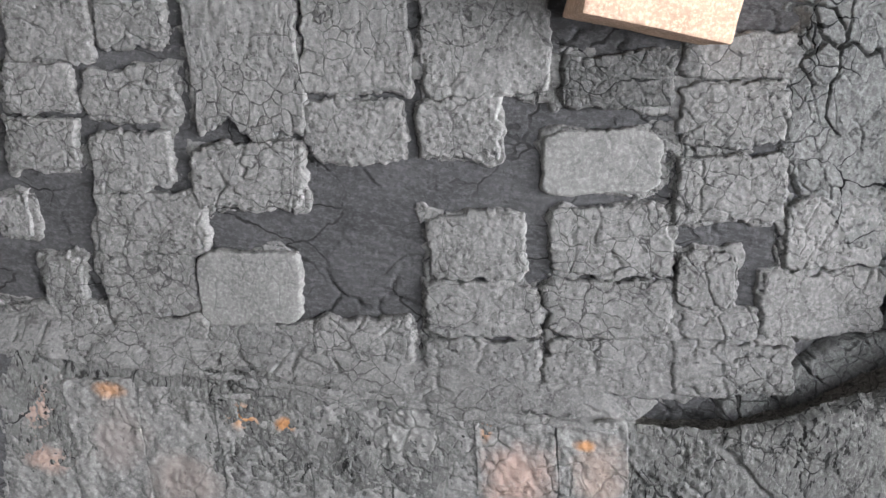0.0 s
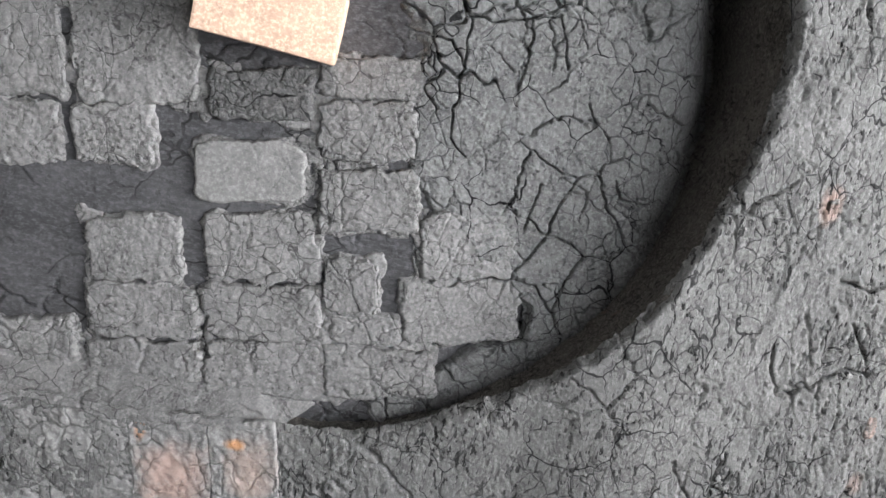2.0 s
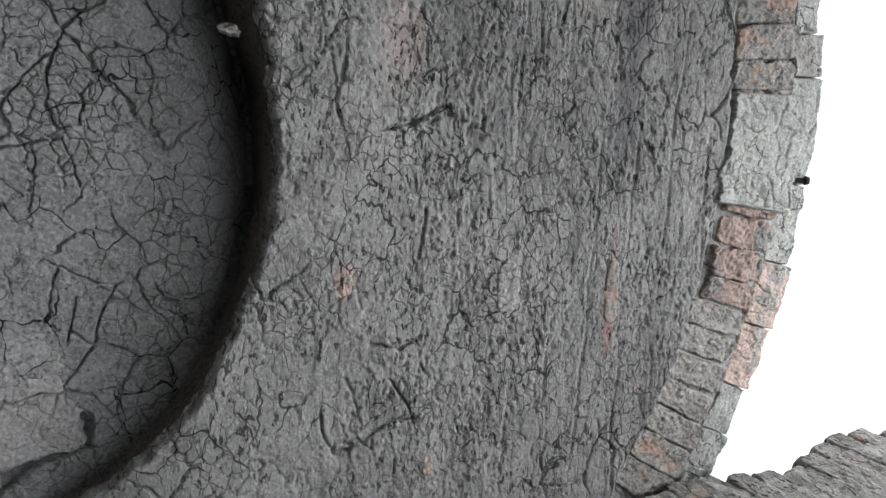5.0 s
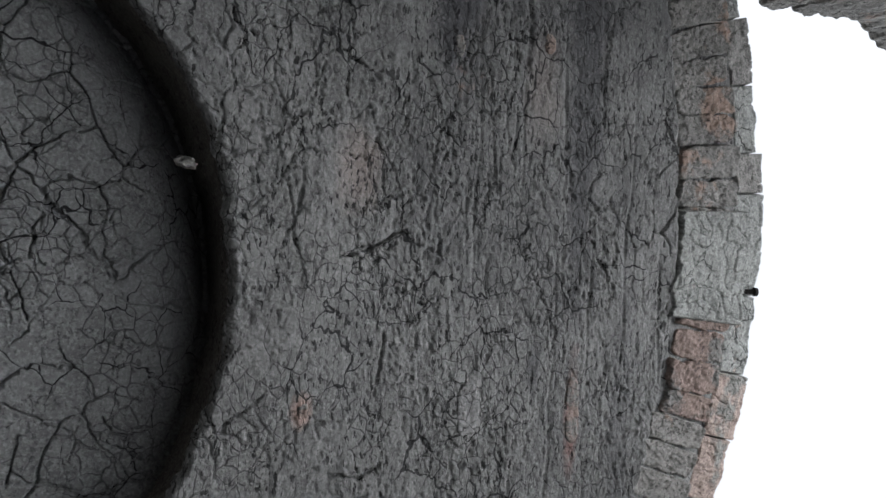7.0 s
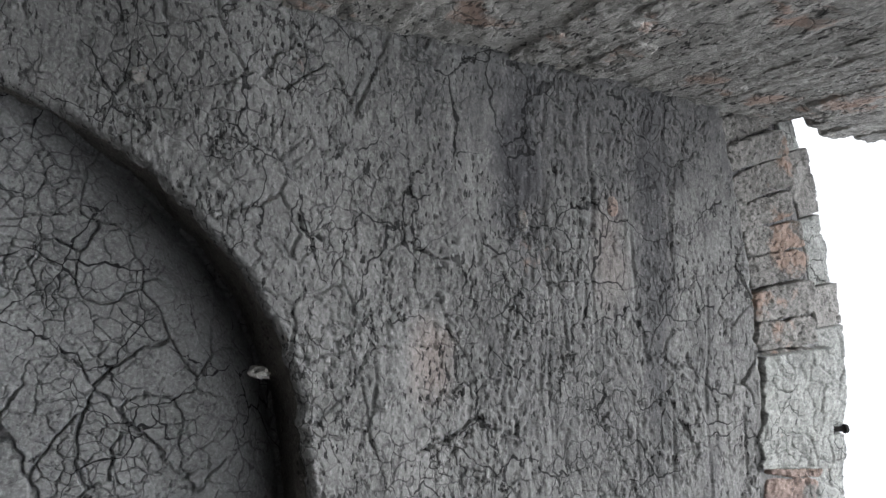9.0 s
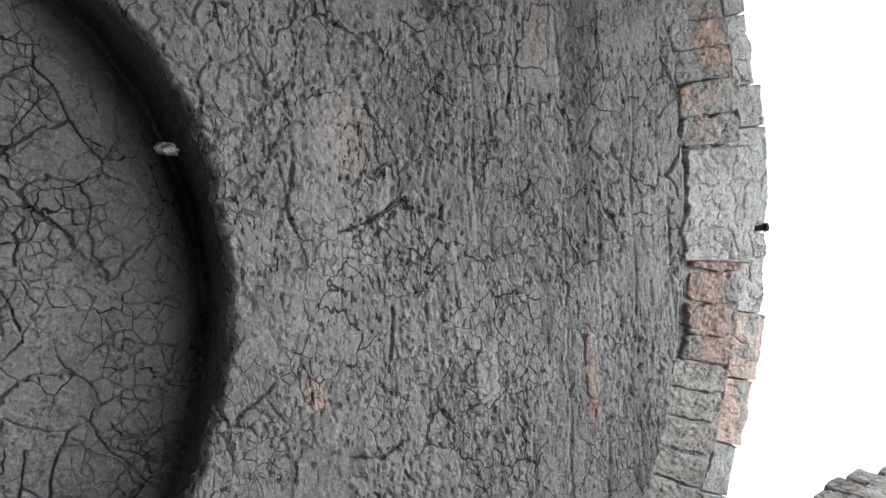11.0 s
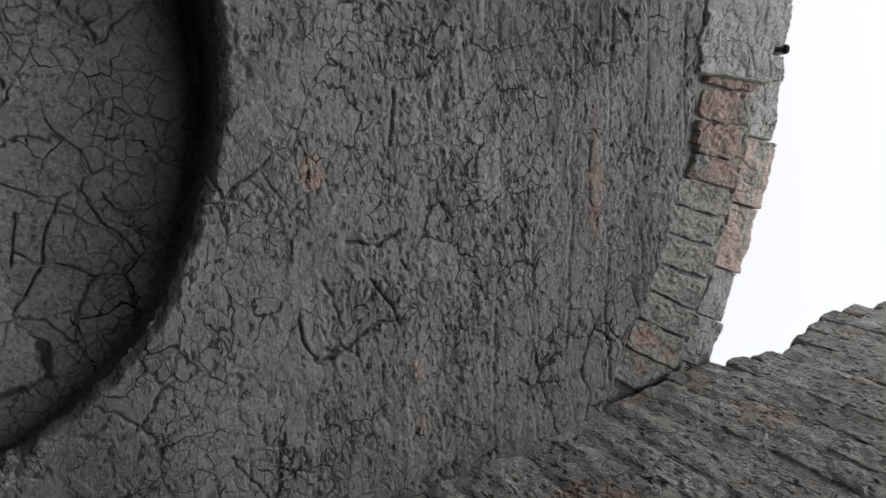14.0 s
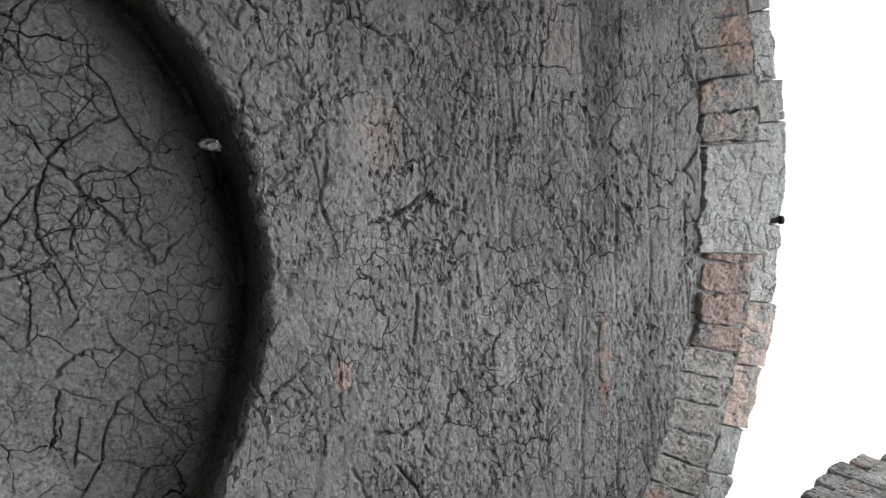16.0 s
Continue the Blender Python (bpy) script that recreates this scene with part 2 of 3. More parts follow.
def cells(x, y):
    """Nearest and second nearest jittered lattice points: their gap, and a number for the cell."""
    i, j = np.floor(x).astype(int), np.floor(y).astype(int)
    f1, f2, who = np.full(x.shape, 9.0), np.full(x.shape, 9.0), np.zeros(x.shape)
    for di in (-1, 0, 1):
        for dj in (-1, 0, 1):
            a, b = (i + di) & 255, (j + dj) & 255
            d = np.hypot(i + di + JIT[a, b, 0] - x, j + dj + JIT[a, b, 1] - y)
            near = d < f1
            f2 = np.where(near, f1, np.minimum(f2, d))
            f1, who = np.where(near, d, f1), np.where(near, TABLE[a, b], who)
    return f2 - f1, who


def cracks(x, z, size, width, share=0.5, seed=0.0):
    """Depth 0 to 1 of shrinkage cracks between clods of that size; width: half of the widest crack."""
    f = 1 / size
    wx = x + 0.7 * size * fbm(x * f * 0.9 + seed, z * f * 0.9 + 3.1, 2) + 0.16 * size * fbm(x * f * 5 + seed, z * f * 5, 2)
    wz = z + 0.7 * size * fbm(x * f * 0.9 + 7.7, z * f * 0.9 + seed, 2) + 0.16 * size * fbm(x * f * 5, z * f * 5 + seed, 2)
    apart, who = cells(wx * f + seed, wz * f + seed * 0.7)
    wide = width * np.clip(2.6 * (fbm(x * f * 0.6 + seed + 40, z * f * 0.6, 3) + share - 0.5) + 0.55, 0.0, 1.25)
    return np.clip(1 - apart * size * 0.5 / np.maximum(wide, 1e-5), 0, 1) ** 0.7 * np.clip(wide / width * 2, 0, 1), who


# ---- meshes ----
def sheet(name, points, keep=None):
    """A mesh from an array of points (rows, columns, 3); keep: which of its quads stay."""
    nu, nv, _ = points.shape
    index = np.arange(nu * nv).reshape(nu, nv)
    quads = np.stack([index[:-1, :-1], index[1:, :-1], index[1:, 1:], index[:-1, 1:]], -1)
    quads = (quads[keep] if keep is not None else quads.reshape(-1, 4))
    used, inverse = np.unique(quads.ravel(), return_inverse=True)
    co = points.reshape(-1, 3)[used]
    me = bpy.data.meshes.new(name)
    me.vertices.add(len(co))
    me.vertices.foreach_set("co", co.astype(np.float32).ravel())
    me.loops.add(len(inverse))
    me.loops.foreach_set("vertex_index", inverse.astype(np.int32).ravel())
    me.polygons.add(len(quads))
    me.polygons.foreach_set("loop_start", np.arange(0, 4 * len(quads), 4, dtype=np.int32))
    me.update(calc_edges=True)
    me.polygons.foreach_set("use_smooth", np.ones(len(quads), dtype=bool))
    me.update()
    return me


def place(name, me, material, parent=None, label="", m=None):
    ob = new(name, me)
    if not me.materials:
        me.materials.append(material)
    ob.parent = parent
    if m is not None:
        ob.matrix_basis = m
    return tagged(ob, label)


def part(name, bm, material, parent=None, label=""):
    me = bpy.data.meshes.new(name)
    bm.to_mesh(me)
    bm.free()
    return place(name, me, material, parent, label)


def box(bm, x0, x1, y0, y1, z0, z1):
    made = bmesh.ops.create_cube(bm, size=1, matrix=Matrix.Translation(((x0 + x1) / 2, (y0 + y1) / 2, (z0 + z1) / 2)) @ Matrix.Diagonal((x1 - x0, y1 - y0, z1 - z0, 1)))
    return made["verts"]


def rough_brick(name, length, height, depth, seed, n=26, m=10, puff=0.35, crumble=0.004, crack_size=0.05, crack_deep=0.004, corner=5.0, ragged=0.15):
    """One brick with its face towards -y, long along x, uneven edges, a crumbled face and cracks. Closed but for its hidden back."""
    u, v = np.meshgrid(np.linspace(-1, 1, n), np.linspace(-1, 1, m), indexing="ij")
    # edges crowd towards the rim of the face, and the corners are rounded off
    u, v = np.sign(u) * (1 - (1 - abs(u)) ** 1.35), np.sign(v) * (1 - (1 - abs(v)) ** 1.35)
    far = np.maximum(abs(u), abs(v))
    round_off = far / np.maximum((abs(u) ** corner + abs(v) ** corner) ** (1 / corner), 1e-6)
    x, z = u * length / 2 * round_off, v * height / 2 * round_off
    ang = np.arctan2(v, u)
    wob = 1 + ragged * far**3 * (fbm(np.cos(ang) * 2.6 + seed * 3.7, np.sin(ang) * 2.6 + seed, 4) * 2 + 0.5 * fbm(np.cos(ang) * 11 + seed, np.sin(ang) * 11 + seed * 2, 3))
    x, z = x * (0.5 + 0.5 * wob), z * wob
    edge = 1 - far
    rim = np.minimum(length, height) * edge / 2
    fall = np.clip(rim / (puff * 0.045 + 1e-4), 0, 1)
    y = depth * (1 - np.sqrt(np.clip(1 - (1 - fall) ** 2, 0, 1))) * 0.7
    y = np.where(far > 0.999, depth, y)
    y = y - crumble * 2 * fbm(x * 30 + seed * 5, z * 30 + seed, 4) - crumble * 1.3 * fbm(x * 120 + seed, z * 120, 2)
    if crack_deep:
        c, _ = cracks(x + seed, z + 0.6 * seed, crack_size, 0.0026, 0.45, seed)
        y = y + crack_deep * c
    y = np.where(far > 0.999, depth, y)
    return sheet(name, np.stack([x, y, z], -1))


# ---- the plan ----
NX, NZ, NR = -0.302, 1.867, 0.806          # the niche's round arch
AX, AZ, AR, AM, AO = -0.45, 1.98, 1.832, 2.042, 2.188    # the flat arch on the wall: soffit, joint, top
WALL_Y = 1.10


def face_y(z):
    """The end wall's face: upright above, stepping back towards the foot."""
    low = np.clip(2.6 - z, 0, 3)
    return WALL_Y + 0.19 * low * np.clip(low / 0.25, 0, 1)


def niche_y(z):
    return 1.267 + 0.175 * np.clip(2.1 - z, 0, 2)


def east_x(z):
    return 0.493 - 0.15 * (np.maximum(z, 2.95) - 3.87) + 0.10 * np.clip((3.0 - z) / 0.32, 0, 1) + 0.5 * np.clip((2.7 - z) / 0.7, 0, 1)


def west_x(z):
    return -1.085 + 0.11 * (np.maximum(z, 2.5) - 3.87) - 0.15 * np.clip((2.5 - z) / 0.6, 0, 1)


# ground
bm = bmesh.new()
bmesh.ops.create_grid(bm, x_segments=40, y_segments=40, size=60)
for v in bm.verts:
    v.co.z = 0.45 + 0.03 * noise.noise(v.co * 0.3)
ground = part("ground", bm, EARTH)
tagged(ground, "trodden brown earth round the ruined chamber", "ground", kind="structure")

# end wall: a core of masonry, and the mud skin on it
wall_north = new("wall_north")
tagged(wall_north, "sooty mud-plastered brick end wall with an arched niche", "wall", kind="structure")
bm = bmesh.new()
box(bm, -1.9, 1.5, 1.62, 1.95, -0.05, AZ + 1.9)
box(bm, -1.75, NX - NR - 0.03, 1.46, 1.63, -0.05, 3.3)
box(bm, NX + NR + 0.03, 1.5, 1.46, 1.63, -0.05, 3.3)
box(bm, -1.75, 1.15, 1.2, 1.63, NZ + NR + 0.05, AZ + 1.6)
part("core", bm, MORTAR, wall_north)

STEP = 0.0033
gx, gz = np.meshgrid(np.arange(-1.52, 1.12, STEP), np.arange(0.6, 3.86, STEP), indexing="ij")


def niche_gap(x, z):
    """Distance outside the niche's outline (inside: minus)."""
    return np.where(z > NZ, np.hypot(x - NX, z - NZ), abs(x - NX)) - NR


wob = 0.030 * fbm(gx * 5 + 3, gz * 5, 4) * 2 + 0.014 * fbm(gx * 38, gz * 38, 3) * 2
gap = niche_gap(gx, gz) + wob * 0.6
top = AR - np.hypot(gx - AX, gz - AZ) + wob * 0.8
# pull the outermost points onto the outlines
cxy = np.stack([gx - NX, np.maximum(gz - NZ, 0)], -1)
cdir = cxy / np.maximum(np.linalg.norm(cxy, axis=-1, keepdims=True), 1e-6)
snap = (gap < 0) & (gap > -1.6 * STEP)
px = np.where(snap, gx - gap * cdir[..., 0], gx)
pz = np.where(snap, gz - gap * cdir[..., 1], gz)
gap2 = np.where(snap, 0, gap)
upper = np.clip((pz - 2.75) / 0.5, 0, 1)
lower = 1 - upper
c1, who1 = cracks(px * (1 - 0.2 * upper), pz * (1 + 0.2 * upper), 0.105, 0.0034, 0.30 + 0.12 * lower, 1.3)
c2, who2 = cracks(px * (1 - 0.35 * upper), pz * (1 + 0.2 * upper), 0.040, 0.0026, 0.34, 5.9)
rough_here = np.clip(fbm(px * 3.1 + 4, pz * 5.2, 3) * 4 + 0.55, 0.1, 1.2)
streak = fbm(px * 5, pz * 26, 4)
grit = fbm(px * (95 - 40 * upper), pz * 130, 2)
clod = fbm(px * (34 - 12 * upper), pz * 46 + 5, 3)
crumb = np.clip(fbm(px * 80 + 8, pz * 84, 2) - 0.17, 0, 1)
nick = np.clip(fbm(px * (84 - 34 * upper) + 3, pz * 104 + 7, 2) - 0.16, 0, 1)
course = np.abs(((pz + 0.05 * fbm(px * 3, pz * 5, 3)) / 0.105) % 1 - 0.5)
ledge = np.clip(fbm(px * 4 + 9, pz * 9, 2) * 5 - 0.1, 0, 1)


def torn(x, z, lines, half):
    """1 along jagged lines, falling to 0 at that half width."""
    x, z = x + 0.024 * fbm(x * 20, z * 20, 3), z + 0.024 * fbm(x * 20 + 5, z * 20 + 9, 3)
    d = np.full(x.shape, 9.0)
    for line in lines:
        for (xa, za), (xb, zb) in zip(line, line[1:]):
            ux, uz = xb - xa, zb - za
            s = np.clip(((x - xa) * ux + (z - za) * uz) / (ux * ux + uz * uz), 0, 1)
            d = np.minimum(d, np.hypot(x - xa - s * ux, z - za - s * uz))
    return np.clip(1 - d / (half * np.clip(0.9 + 1.6 * fbm(x * 17 + 2, z * 17, 2), 0.45, 1.25)), 0, 1)


# the long open cracks in the plaster
WALL_CRACKS = (((0.429, 2.729), (0.505, 2.722), (0.586, 2.703), (0.574, 2.649)), ((0.505, 2.722), (0.525, 2.784)),
               ((0.201, 2.77), (0.297, 2.811), (0.278, 2.875), (0.237, 2.924), (0.245, 2.986)), ((0.151, 2.926), (0.2, 2.959), (0.245, 2.983)),
               ((0.068, 2.882), (0.078, 2.94), (0.053, 2.989)), ((-0.372, 2.888), (-0.381, 2.946), (-0.426, 3.022), (-0.401, 3.07)),
               ((-0.216, 2.983), (-0.153, 2.985), (-0.087, 2.974)), ((-0.832, 2.66), (-0.802, 2.668), (-0.78, 2.702)), ((-0.768, 2.887), (-0.753, 2.963)))
skin = (0.014 * fbm(px * 3.3, pz * 3.3, 3) * 2 + 0.0032 * streak * (0.1 + upper) + rough_here * (0.0038 * clod + 0.0024 * grit + 0.020 * crumb)
        - 0.022 * nick * rough_here - 0.011 * c1 - 0.006 * c2 - 0.024 * torn(px, pz, WALL_CRACKS, 0.0026)
        + 0.002 * (who2 - 0.5) + 0.003 * (who1 - 0.5) - 0.0045 * upper * np.clip(0.06 - course, 0, 1) / 0.06 * ledge)
py = face_y(pz) - skin
py = py + 0.022 * np.clip(1 - gap2 / 0.016, 0, 1) ** 2 * np.clip((pz - 1.75) / 0.5, 0, 1)
py = py + 0.055 * np.clip(1 - top / 0.03, 0, 1) ** 2
# mud heaped into the corners
for d in (east_x(pz) - px, px - west_x(pz)):
    py = py - 0.045 * np.exp(-np.clip(d, 0, 1) / 0.045) + 0.02 * np.exp(-((d - 0.01) / 0.02) ** 2)
ok = (gap2 >= 0) & (top > 0)
keep = ok[:-1, :-1] & ok[1:, :-1] & ok[1:, 1:] & ok[:-1, 1:]


def wall_at(x, z, grid=py, x0=float(gx[0, 0]), z0=float(gz[0, 0]), step=STEP):
    """How far back the plaster lies at x, z."""
    return float(grid[int(round((x - x0) / step)), int(round((z - z0) / step))])


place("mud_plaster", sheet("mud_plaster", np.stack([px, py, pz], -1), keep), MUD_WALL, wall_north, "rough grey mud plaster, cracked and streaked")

# the niche's reveal, sooty and crumbling
ang, back_by = np.meshgrid(np.linspace(-0.62, math.pi + 0.62, 620), np.linspace(0, 1, 26), indexing="ij")
over = np.clip(np.abs(ang - math.pi / 2) - math.pi / 2, 0, 1)
rx = NX + NR * np.where(over > 0, np.sign(np.cos(ang)), np.cos(ang))
rz = NZ + NR * np.where(over > 0, -over * 1.35, np.sin(ang))
out_x, out_z = np.where(over > 0, np.sign(np.cos(ang)), np.cos(ang)), np.where(over > 0, 0, np.sin(ang))
shift = 0.012 * fbm(ang * 9, back_by * 3, 4) * 2 + 0.004 * fbm(ang * 60, back_by * 12, 2) * 2 + 0.012
y0 = face_y(rz) + 0.010 * np.clip((rz - 1.75) / 0.5, 0, 1)
ry = y0 + (niche_y(rz) + 0.05 + 0.18 * np.clip((rz - 2.0) / 0.35, 0, 1) * np.clip(0.3 - 1.6 * rx, 0.05, 1) - y0) * back_by
place("reveal", sheet("reveal", np.stack([rx + out_x * shift, ry, rz + out_z * shift], -1)), REVEAL, wall_north, "soot-black crumbling arch reveal")

# the niche's back: dark mortar bed, upper mud coat, bricks standing proud
niche = new("niche_back")
tagged(niche, "blocked niche back of upright mud-smeared bricks", "wall", kind="structure")
STEP = 0.0045
gx, gz = np.meshgrid(np.arange(NX - NR - 0.04, NX + NR + 0.05, STEP), np.arange(0.45, NZ + NR + 0.05, STEP), indexing="ij")
c1, who1 = cracks(gx, gz, 0.13, 0.0035, 0.45, 2.2)
bed = 0.010 * fbm(gx * 9, gz * 5, 4) * 2 + 0.005 * fbm(gx * 70, gz * 22, 3) * 2 - 0.022 * c1 + 0.006 * (who1 - 0.5)
inside = niche_gap(gx, gz) < 0.03
keep = inside[:-1, :-1] & inside[1:, 1:]


def fall_back(x, z):
    """How far the back gives way under the arch's crown."""
    d = -niche_gap(x, z)
    return 0.19 * np.clip(1 - d / 0.135, 0, 1) ** 1.6 * np.clip((z - 2.15) / 0.3, 0, 1) * np.clip(0.25 - 1.6 * x, 0.03, 1)


place("mortar_bed", sheet("mortar_bed", np.stack([gx, niche_y(gz) + 0.004 - bed * 0.6 + fall_back(gx, gz) + 0.02 * np.clip((gz - 2.1) / 0.2, 0, 1), gz], -1), keep), MORTAR, niche, "dark grey mortar bed with hairline cracks")



# bricks of the niche: middle x, middle z, width, height
NICHE_LOW = [
    (-0.103, 0.77, 0.11, 0.175), (-0.129, 0.926, 0.084, 0.138), (0.002, 0.748, 0.092, 0.146), (-0.002, 0.924, 0.098, 0.185), (0.11, 0.751, 0.099, 0.144),
    (0.123, 0.927, 0.111, 0.167), (0.257, 0.683, 0.086, 0.074), (0.239, 0.964, 0.121, 0.227), (0.367, 0.961, 0.129, 0.194), (0.379, 0.782, 0.102, 0.084),
    (-0.105, 1.135, 0.285, 0.208), (0.127, 1.151, 0.123, 0.216), (0.346, 1.162, 0.141, 0.205), (-0.145, 1.335, 0.195, 0.196), (0.021, 1.347, 0.114, 0.185),
    (0.482, 0.983, 0.107, 0.199), (0.471, 1.188, 0.115, 0.214), (0.45, 1.389, 0.127, 0.198), (0.493, 0.759, 0.124, 0.233),
]
NICHE_HIGH = [
    (-0.161, 1.563, 0.199, 0.221), (0.001, 1.534, 0.104, 0.146), (0.034, 1.787, 0.109, 0.205), (0.213, 1.585, 0.127, 0.18), (0.332, 1.608, 0.108, 0.215),
    (0.175, 1.822, 0.135, 0.215), (0.301, 1.834, 0.107, 0.231), (-0.109, 1.79, 0.091, 0.193), (-0.167, 1.989, 0.075, 0.197), (-0.074, 1.99, 0.11, 0.177),
    (0.055, 2.009, 0.114, 0.183), (0.222, 1.996, 0.106, 0.106), (0.306, 2.033, 0.06, 0.141), (0.116, 2.206, 0.127, 0.182), (0.25, 2.215, 0.123, 0.229),
    (0.444, 1.619, 0.101, 0.224), (0.415, 1.849, 0.114, 0.233), (0.388, 2.07, 0.103, 0.213),
]
# courses of the same upright bricks further along, under the arch's other side
NICHE_FAR = [(-0.262 - 0.125 * k, z + 0.014 * k, 0.112, 0.196) for k in range(2) for z in (0.92, 1.13, 1.345)]
BRICK_LEAN = -7.0


def brick_gap(x, z):
    """Distance to the nearest brick of the niche."""
    near, c, q = np.full(x.shape, 9.0), math.cos(math.radians(BRICK_LEAN)), math.sin(math.radians(BRICK_LEAN))
    for bx, bz, w, h in NICHE_LOW + NICHE_HIGH + NICHE_FAR:
        u, v = abs((x - bx) * c - (z - bz) * q) - w / 2, abs((x - bx) * q + (z - bz) * c) - h / 2
        near = np.minimum(near, np.where((u > 0) & (v > 0), np.hypot(u, v), np.maximum(u, v)))
    return near


NICHE_CRACKS = (((-0.05, 2.475), (-0.012, 2.487), (-0.006, 2.566)), ((0.299, 2.101), (0.253, 2.101), (0.217, 2.113), (0.178, 2.173)),
                ((-0.266, 1.922), (-0.268, 2.019), (-0.255, 2.12), (-0.209, 2.151)), ((-0.362, 2.107), (-0.299, 2.145), (-0.323, 2.308)),
                ((-0.299, 2.145), (-0.209, 2.151), (-0.144, 2.133), (-0.082, 2.141), (-0.055, 2.176)), ((-0.019, 2.321), (0.061, 2.31)), ((-0.328, 2.307), (-0.238, 2.332)))


def coat_sheet(xs, zs, step, seed, mask_of, proud):
    """Mud laid over the bed: plates between deep cracks, torn edges, falling back into the dark under the arch."""
    x, z = np.meshgrid(np.arange(*xs, step), np.arange(*zs, step), indexing="ij")
    c1, who1 = cracks(x, z, 0.120, 0.0028, 0.50, seed)
    c2, who2 = cracks(x, z, 0.050, 0.0019, 0.40, seed + 4.7)
    cover = np.clip(mask_of(x, z), -1, 1)
    lumps = (0.010 * fbm(x * 6, z * 6, 3) * 2 + 0.003 * fbm(x * 45, z * 45, 3) * 2 + 0.0012 * fbm(x * 140, z * 140, 2) * 2 - 0.017 * c1 - 0.009 * c2
             + 0.005 * (who1 - 0.5) + 0.002 * (who2 - 0.5) - 0.026 * torn(x, z, NICHE_CRACKS, 0.0026))
    y = niche_y(z) - proud - lumps + 0.024 * (1 - np.clip(cover, 0, 1)) ** 1.5 + fall_back(x, z)
    ok = (cover > -0.3) & (niche_gap(x, z) < 0.03)
    return sheet("mud_coat", np.stack([x, y, z], -1), ok[:-1, :-1] & ok[1:, 1:] & ok[1:, :-1] & ok[:-1, 1:])


def upper_coat(x, z):
    edge = 2.06 + 0.22 * fbm(x * 7 + 2, z * 7, 4) + 1.1 * np.clip(x - 0.0, 0, 0.22) - 1.9 * np.clip(x - 0.29, 0, 0.12) - 0.4 * np.clip(-0.22 - x, 0, 0.4)
    return (z - edge) / 0.02


def lower_coat(x, z):
    """Mud squeezed out round the bricks, leaving the hollows where bricks are gone."""
    return (0.010 + 0.060 * fbm(x * 15 + 5, z * 15 + 1, 4) - brick_gap(x, z)) / 0.010


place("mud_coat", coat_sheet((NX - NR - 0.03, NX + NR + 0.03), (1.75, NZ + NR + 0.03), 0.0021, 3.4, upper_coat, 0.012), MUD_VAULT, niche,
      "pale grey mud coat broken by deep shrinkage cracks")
place("mud_smear", coat_sheet((-0.50, 0.56), (0.58, 2.34), 0.0024, 6.2, lower_coat, 0.001), MUD_PALE, niche, "pale mud smeared over the joints")

rng = random.Random(5)
for k, (x, z, w, h) in enumerate(NICHE_LOW + NICHE_HIGH + NICHE_FAR):
    smooth = k in (12, 21)
    me = rough_brick("brick", h * 1.03, w * 1.05, 0.024, 1.7 + 0.91 * k, n=96, m=56, puff=0.10 if smooth else 0.14, crumble=0.0012 if smooth else 0.0028, crack_size=0.07, crack_deep=0.0 if smooth else 0.004, corner=6.0 if smooth else 9.0, ragged=0.16 if smooth else 0.30)
    lean = math.degrees(math.atan(0.175 if z < 2.1 else 0.0))
    place("brick", me, MUD_DARK if k == 26 else MUD_SMOOTH if smooth else MUD_PALE, niche,
          m=pose(x, float(niche_y(np.array(z))) - 0.009 - 0.005 * rng.random() + float(fall_back(np.array(x), np.array(z))), z, lean, 0, 0) @ pose(0, 0, 0, 0, 90 + BRICK_LEAN + rng.uniform(-1.5, 1.5), 0))

# worn bricks of the jamb beside the niche
BEDS = (0.49, 0.649, 0.81, 0.967, 1.125, 1.306, 1.464, 1.628, 1.776, 1.905)
for k, (low, high) in enumerate(zip(BEDS, BEDS[1:])):
    z, h = (low + high) / 2, high - low
    me = rough_brick("brick", 0.30, h * 1.015, 0.012, 60 + 1.37 * k, n=80, m=44, puff=0.035, crumble=0.005, crack_size=0.09, crack_deep=0.003, corner=22.0, ragged=0.08)
    place("brick", me, JAMB, wall_north, m=pose(0.512 + 0.148 + 0.166 * (1.7 - z) * 0.35, float(face_y(z)) - 0.006 - 0.002 * rng.random(), z, 10.5, -8 + rng.uniform(-1, 1), -3))

# mud packed into the angle between the niche and its jamb
z, u = np.meshgrid(np.arange(0.5, 2.06, 0.004), np.linspace(0, 1, 40), indexing="ij")
x = 0.425 + 0.012 * fbm(z * 9, u * 0, 3) * 2 + (0.105 + 0.014 * fbm(z * 14 + 3, u * 0, 3) * 2 - 0.05 * np.clip((z - 1.7) / 0.35, 0, 1)) * u
low, high = niche_y(z) + 0.002, np.where(x < NX + NR, niche_y(z) - 0.05, face_y(z)) - 0.012
y = low + (high - low) * np.clip((x - 0.455) / 0.06, 0, 1) ** 0.8 - 0.006 * fbm(x * 40, z * 26, 4) * 2 + 0.009 * cracks(x, z, 0.07, 0.0026, 0.5, 8.8)[0]
y = y + 0.03 * np.clip(np.abs(u - 0.5) * 20 - 9, 0, 1) + 0.06 * np.clip((z - 1.85) / 0.2, 0, 1)
place("mud_fillet", sheet("mud_fillet", np.stack([x, y, z], -1)[::-1]), MUD_PALE, niche, "grey mud packed along the jamb")

